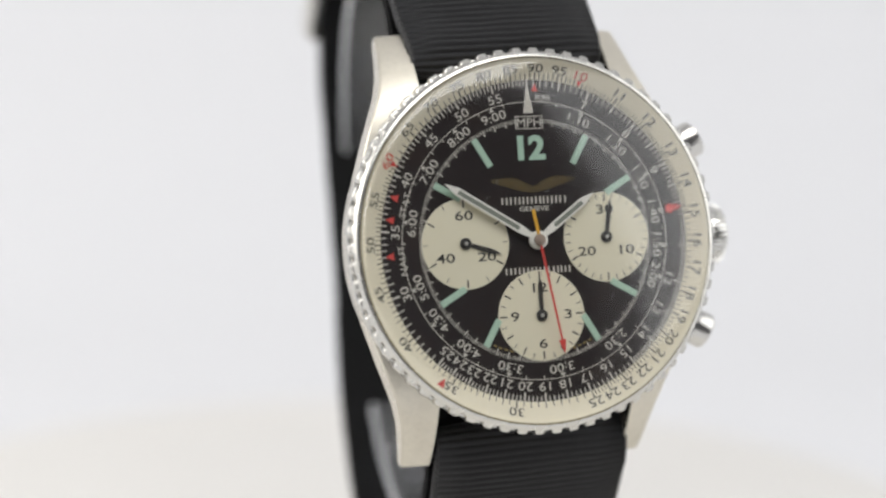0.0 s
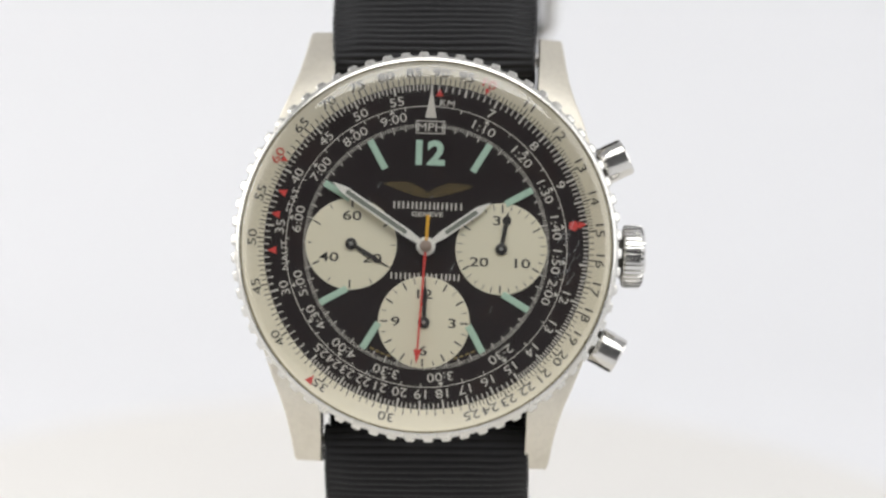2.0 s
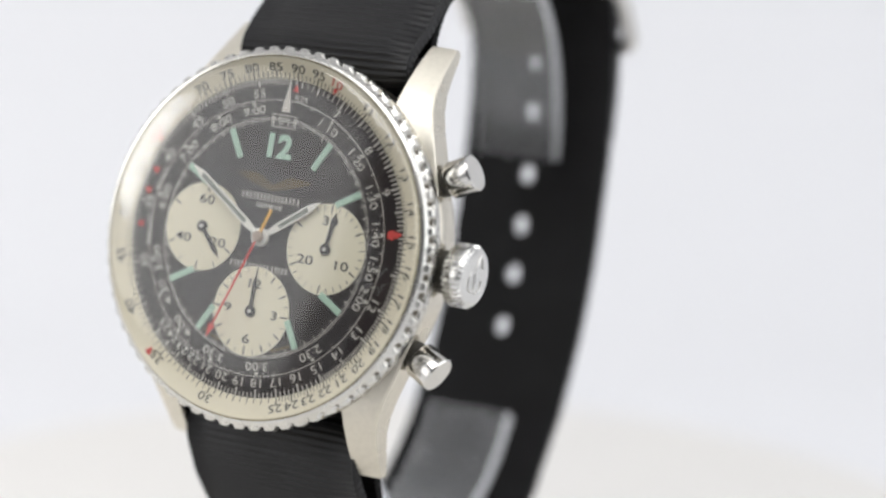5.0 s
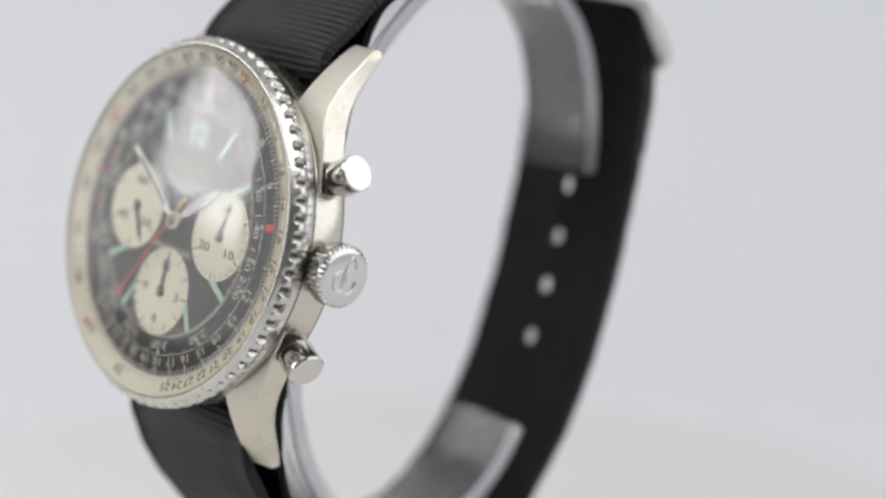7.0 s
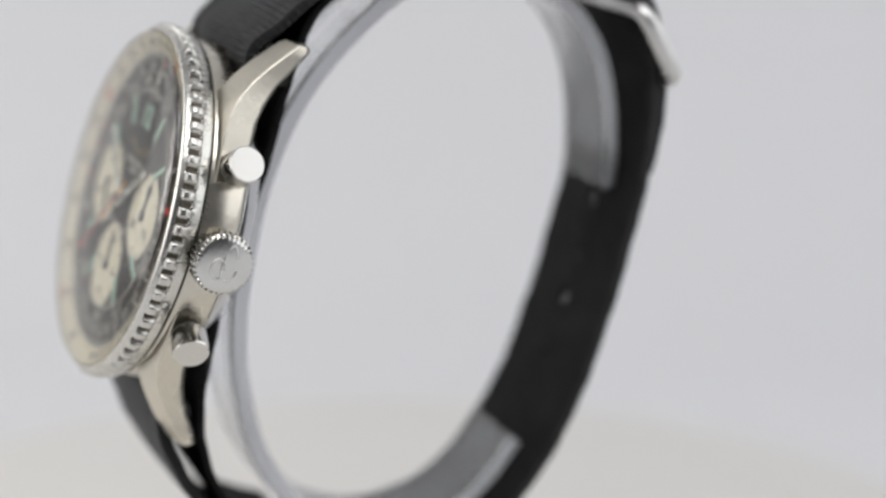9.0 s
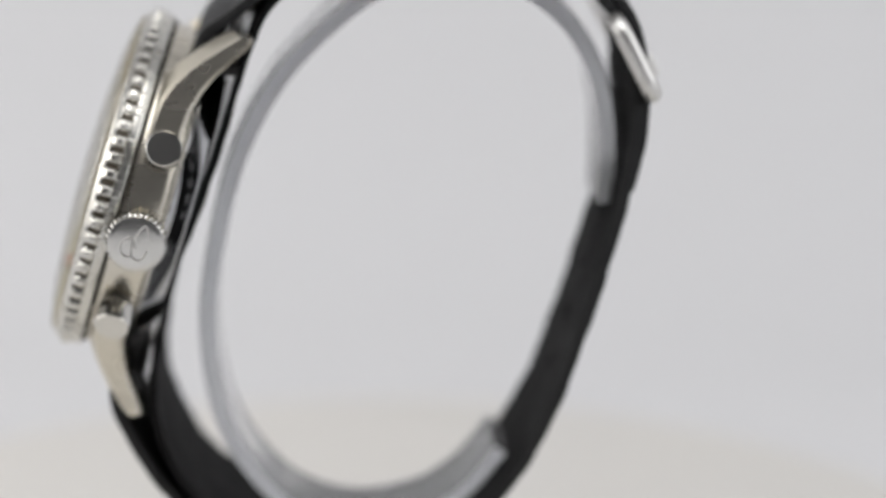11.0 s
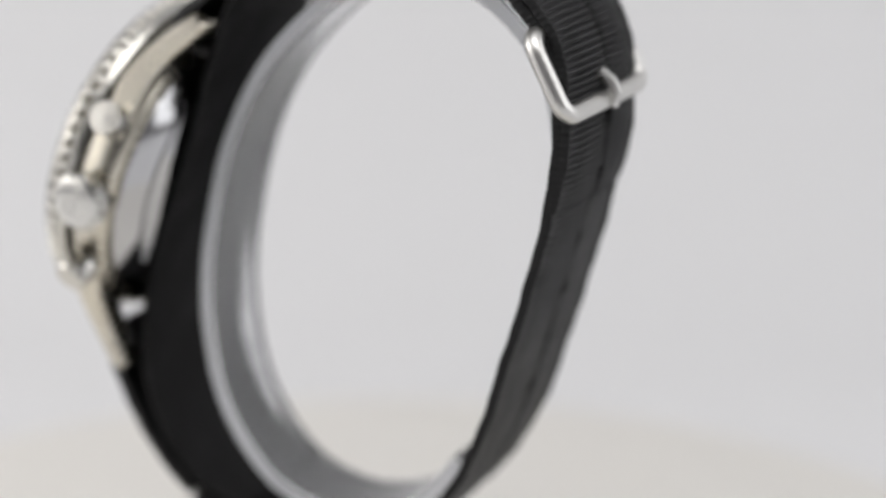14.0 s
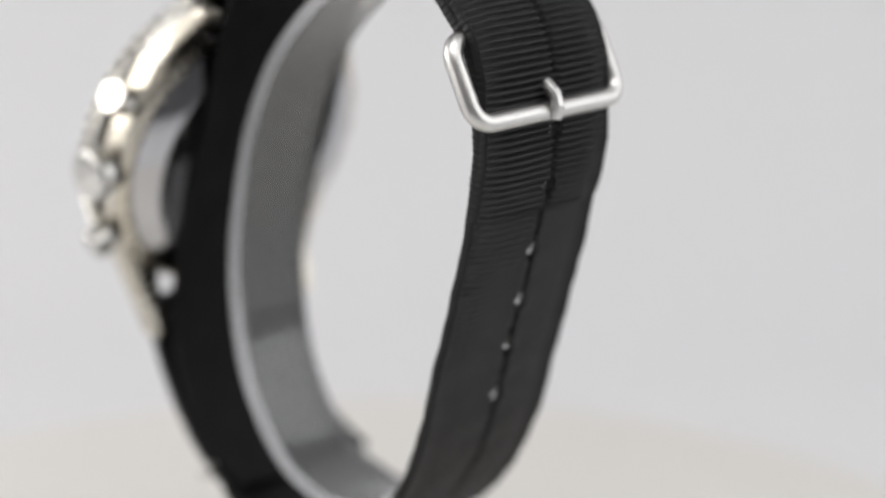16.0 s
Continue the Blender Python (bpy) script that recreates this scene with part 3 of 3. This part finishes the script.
def outset(points, d):
    """Moves (y, z) points to the left of their way."""
    p = [Vector(q) for q in points]
    out = []
    for i, q in enumerate(p):
        w = (p[min(i + 1, len(p) - 1)] - p[max(i - 1, 0)]).normalized()
        out.append((q.x - w.y * d, q.y + w.x * d))
    return out



def breadth(p):
    return 10.95 + 0.3 * min(1, max(0, (p.y - 90) / 3)) if p.x < -15 else 11.25 - 1.05 * min(1, (p.x + 15) / 25)


def drift(p):
    """The band has slid a little to one side at the back."""
    return DX + 0.55 + 1.7 * min(1, max(0, (p.x + 2) / 20)) * min(1, max(0, (p.y - 22) / 32))


bm, _ = strap_mesh(outset(UPPER, 1.05), breadth, drift, 1.05, worn_ribs, (46.7, 53.3, 59.4, 65.8, 74.0, 80.6))
part("strap", bm, NYLON, watch, "black ribbed nylon strap with punched holes", angle=60).data.materials.append(NYLON_FLAT)
# the band behind the case
BEHIND = [(-12.5, 97.0), (-17.2, 94.4), (-19.8, 90.6), (-21.2, 87), (-23.7, 79), (-26.4, 71), (-29.3, 64), (-31.8, 54.5), (-32.8, 48.5), (-32.7, 44), (-31.2, 39), (-28.6, 34.2), (-24.8, 30.2), (-19.0, 27.8)][::-1]
bm, _ = strap_mesh([(y + 0.8, z) for y, z in BEHIND], 10.9, DX, 0.75, 0.12)
part("under_strap", bm, NYLON_FLAT, watch, "black nylon layer behind the case", angle=60)
# the lower band from the lower bar
LOWER = [(-33.9, 46.2), (-32.9, 48.4), (-33.6, 50.2), (-35.4, 50.4), (-36.6, 48.6), (-36.5, 45.4), (-34.4, 40.2), (-31.0, 34.8), (-27.2, 30.4), (-21.0, 26.4), (-14, 24.2), (-7, 23.4)][::-1]
bm, _ = strap_mesh(LOWER, 11.1, DX - 0.05, 1.15, 0.2)
part("lower_strap", bm, NYLON, watch, "black ribbed nylon lower strap", angle=60).data.materials.append(NYLON_FLAT)

# the tail that lies on the band under the buckle
TAIL = [(10.2, 102.7), (17.8, 99.0), (23.2, 93.8), (25.6, 88.9), (26.2, 84), (26.2, 79), (25.6, 74.8), (24.6, 71.4)]
bm, _ = strap_mesh(TAIL, breadth, drift, 0.9, 0.5, (74.0, 80.6))
part("strap_tail", bm, NYLON, watch, "loose nylon strap end tucked under the buckle", angle=60).data.materials.append(NYLON_FLAT)

# buckle on the back
def buckle():
    yb, zb = 26.6, 83.0
    yt, zt = 22.2, 91.5
    x0, x1 = DX - 9.1, DX + 14.2
    pts = []
    r = 2.2
    def corner(cx, cu, a0):
        for k in range(7):
            a = radians(a0 + 15 * k)
            pts.append((cx + r * math.cos(a), cu + r * math.sin(a)))
    L = math.hypot(yb - yt, zb - zt)
    corner(x1 - r, L - r, 0)
    corner(x0 + r, L - r, 90)
    corner(x0 + r, r, 180)
    corner(x1 - r, r, 270)
    out = []
    for x, u in pts:
        out.append((x, yb + (yt - yb) * u / L, zb + (zt - zb) * u / L))
    return out


bk = part("buckle", tube(buckle(), 1.08, 14, closed=True), SATIN, watch, "brushed steel buckle frame")
part("prong", tube([(DX + 2.8, 24.6, 86.2), (DX + 2.8, 26.2, 86.0), (DX + 2.8, 27.5, 85.0), (DX + 2.8, 28.0, 83.8), (DX + 2.8, 27.6, 82.4)], 0.75, 10), SATIN, bk, "short steel prong over the buckle bar")
# steel loop that holds the two layers together under the case
K = []
for cx, cu, a0 in ((11.1, 0.55, 0), (-11.1, 0.55, 90), (-11.1, -0.55, 180), (11.1, -0.55, 270)):
    for k in range(5):
        a = radians(a0 + 22.5 * k)
        x, u = cx + 0.5 * math.cos(a), cu + 0.5 * math.sin(a)
        K.append((DX + x, -25.0 + 0.63 * u, 28.7 + 0.77 * u))
part("keeper", tube(K, 0.42, 8, closed=True), SATIN, watch, "steel strap keeper loop")

# ---- the clear ring that carries the strap ----
RING = [(22.6, 68.4), (22.7, 73), (22.4, 79), (21.0, 85), (17.8, 90.3), (12.3, 94.6), (5, 96.6), (-3, 95.2), (-10.2, 90.4), (-17, 83), (-21.8, 73.5), (-24.6, 62.5), (-25.5, 55), (-25.2, 48), (-23.5, 40.5), (-19.8, 34), (-14.8, 29.4), (-7.5, 27.2), (0.5, 28.5), (6, 32.1), (10.2, 37.2)]


def ring_mesh(across):
    """The bent strip with the given closed outline of (x, height over the middle) in millimetres."""
    path, s = smooth_path(RING, 1.2)
    secs = []
    n = len(path)
    for i, p in enumerate(path):
        d = (path[min(i + 1, n - 1)] - path[max(i - 1, 0)]).normalized()
        nr = Vector((-d.y, d.x))
        secs.append([(DX + x, *(p + nr * h)) for x, h in across])
    return loft(secs)


def ring_outline():
    """Polished faces with faint lengthwise drawing marks, and rounded corners."""
    rs = random.Random(3)
    xs = [-5.3 + 10.6 * k / 30 for k in range(31)]
    return [(x, 1.3 + rs.uniform(-0.02, 0.02)) for x in xs] + [(5.5, 1.1), (5.5, -0.6)] + [(x, -0.8 + rs.uniform(-0.035, 0.035)) for x in xs[::-1]] + [(-5.5, -0.6), (-5.5, 1.1)]


display_ring = tagged(new("display_ring"), "clear acrylic C-shaped ring inside the strap", "display ring")
ob = part("band", ring_mesh(ring_outline()), ACRYLIC, display_ring, "clear polished acrylic strip", angle=40)
ob.visible_shadow = False
for e in (-1, 1):
    edge = [(e * 5.52, 1.12), (e * 5.68, 1.0), (e * 5.68, -0.5), (e * 5.52, -0.62)]
    part("sawn_edge", ring_mesh(edge), FROSTED, display_ring, "milky sawn edge of the strip", angle=40).visible_shadow = False
block = tagged(new("display_block"), "low white plastic block under the strap", "display block")
bm = prism([(DX - 9, -16), (DX + 9, -16), (DX + 9, -5), (DX - 9, -5)], 0, 22.2)
bmesh.ops.bevel(bm, geom=list(bm.edges), offset=0.8, segments=2, affect="EDGES")
part("body", bm, BLOCK, block)


def motions():
    rows = [(t, pose(0, 0, 0, 0, 0, a)) for t, a in zip(TURN_T, TURN_A)]
    for thing in (watch, display_ring, block):
        walk(thing, rows)
    walk(turntable, [(t, pose(*PLATE, 0, 0, 0, a)) for t, a in zip(TURN_T, TURN_A)])

    def pointer(ob, x, y, z, clock, rate):
        walk(ob, [(t, HEAD @ mm(x, y, z, 0, 0, -(clock + rate * (t - 1.5)))) for t in (0, 4, 8, 12, 16)])

    pointer(p_sweep, 0, 0, 1.15, 179.5, 6.0)
    pointer(p_left, -7.95, 0, 0.1, 117.0, 6.0)
    pointer(p_right, 7.95, 0, 0.1, 9.0, 0.0)
    pointer(p_low, 0.05, -8.03, 0.1, 0.0, 0.0)
    pointer(p_hour, 0, 0, 0.45, 54.0, 0.0)
    pointer(p_minute, 0, 0, 0.75, 302.5, 0.1)


motions()
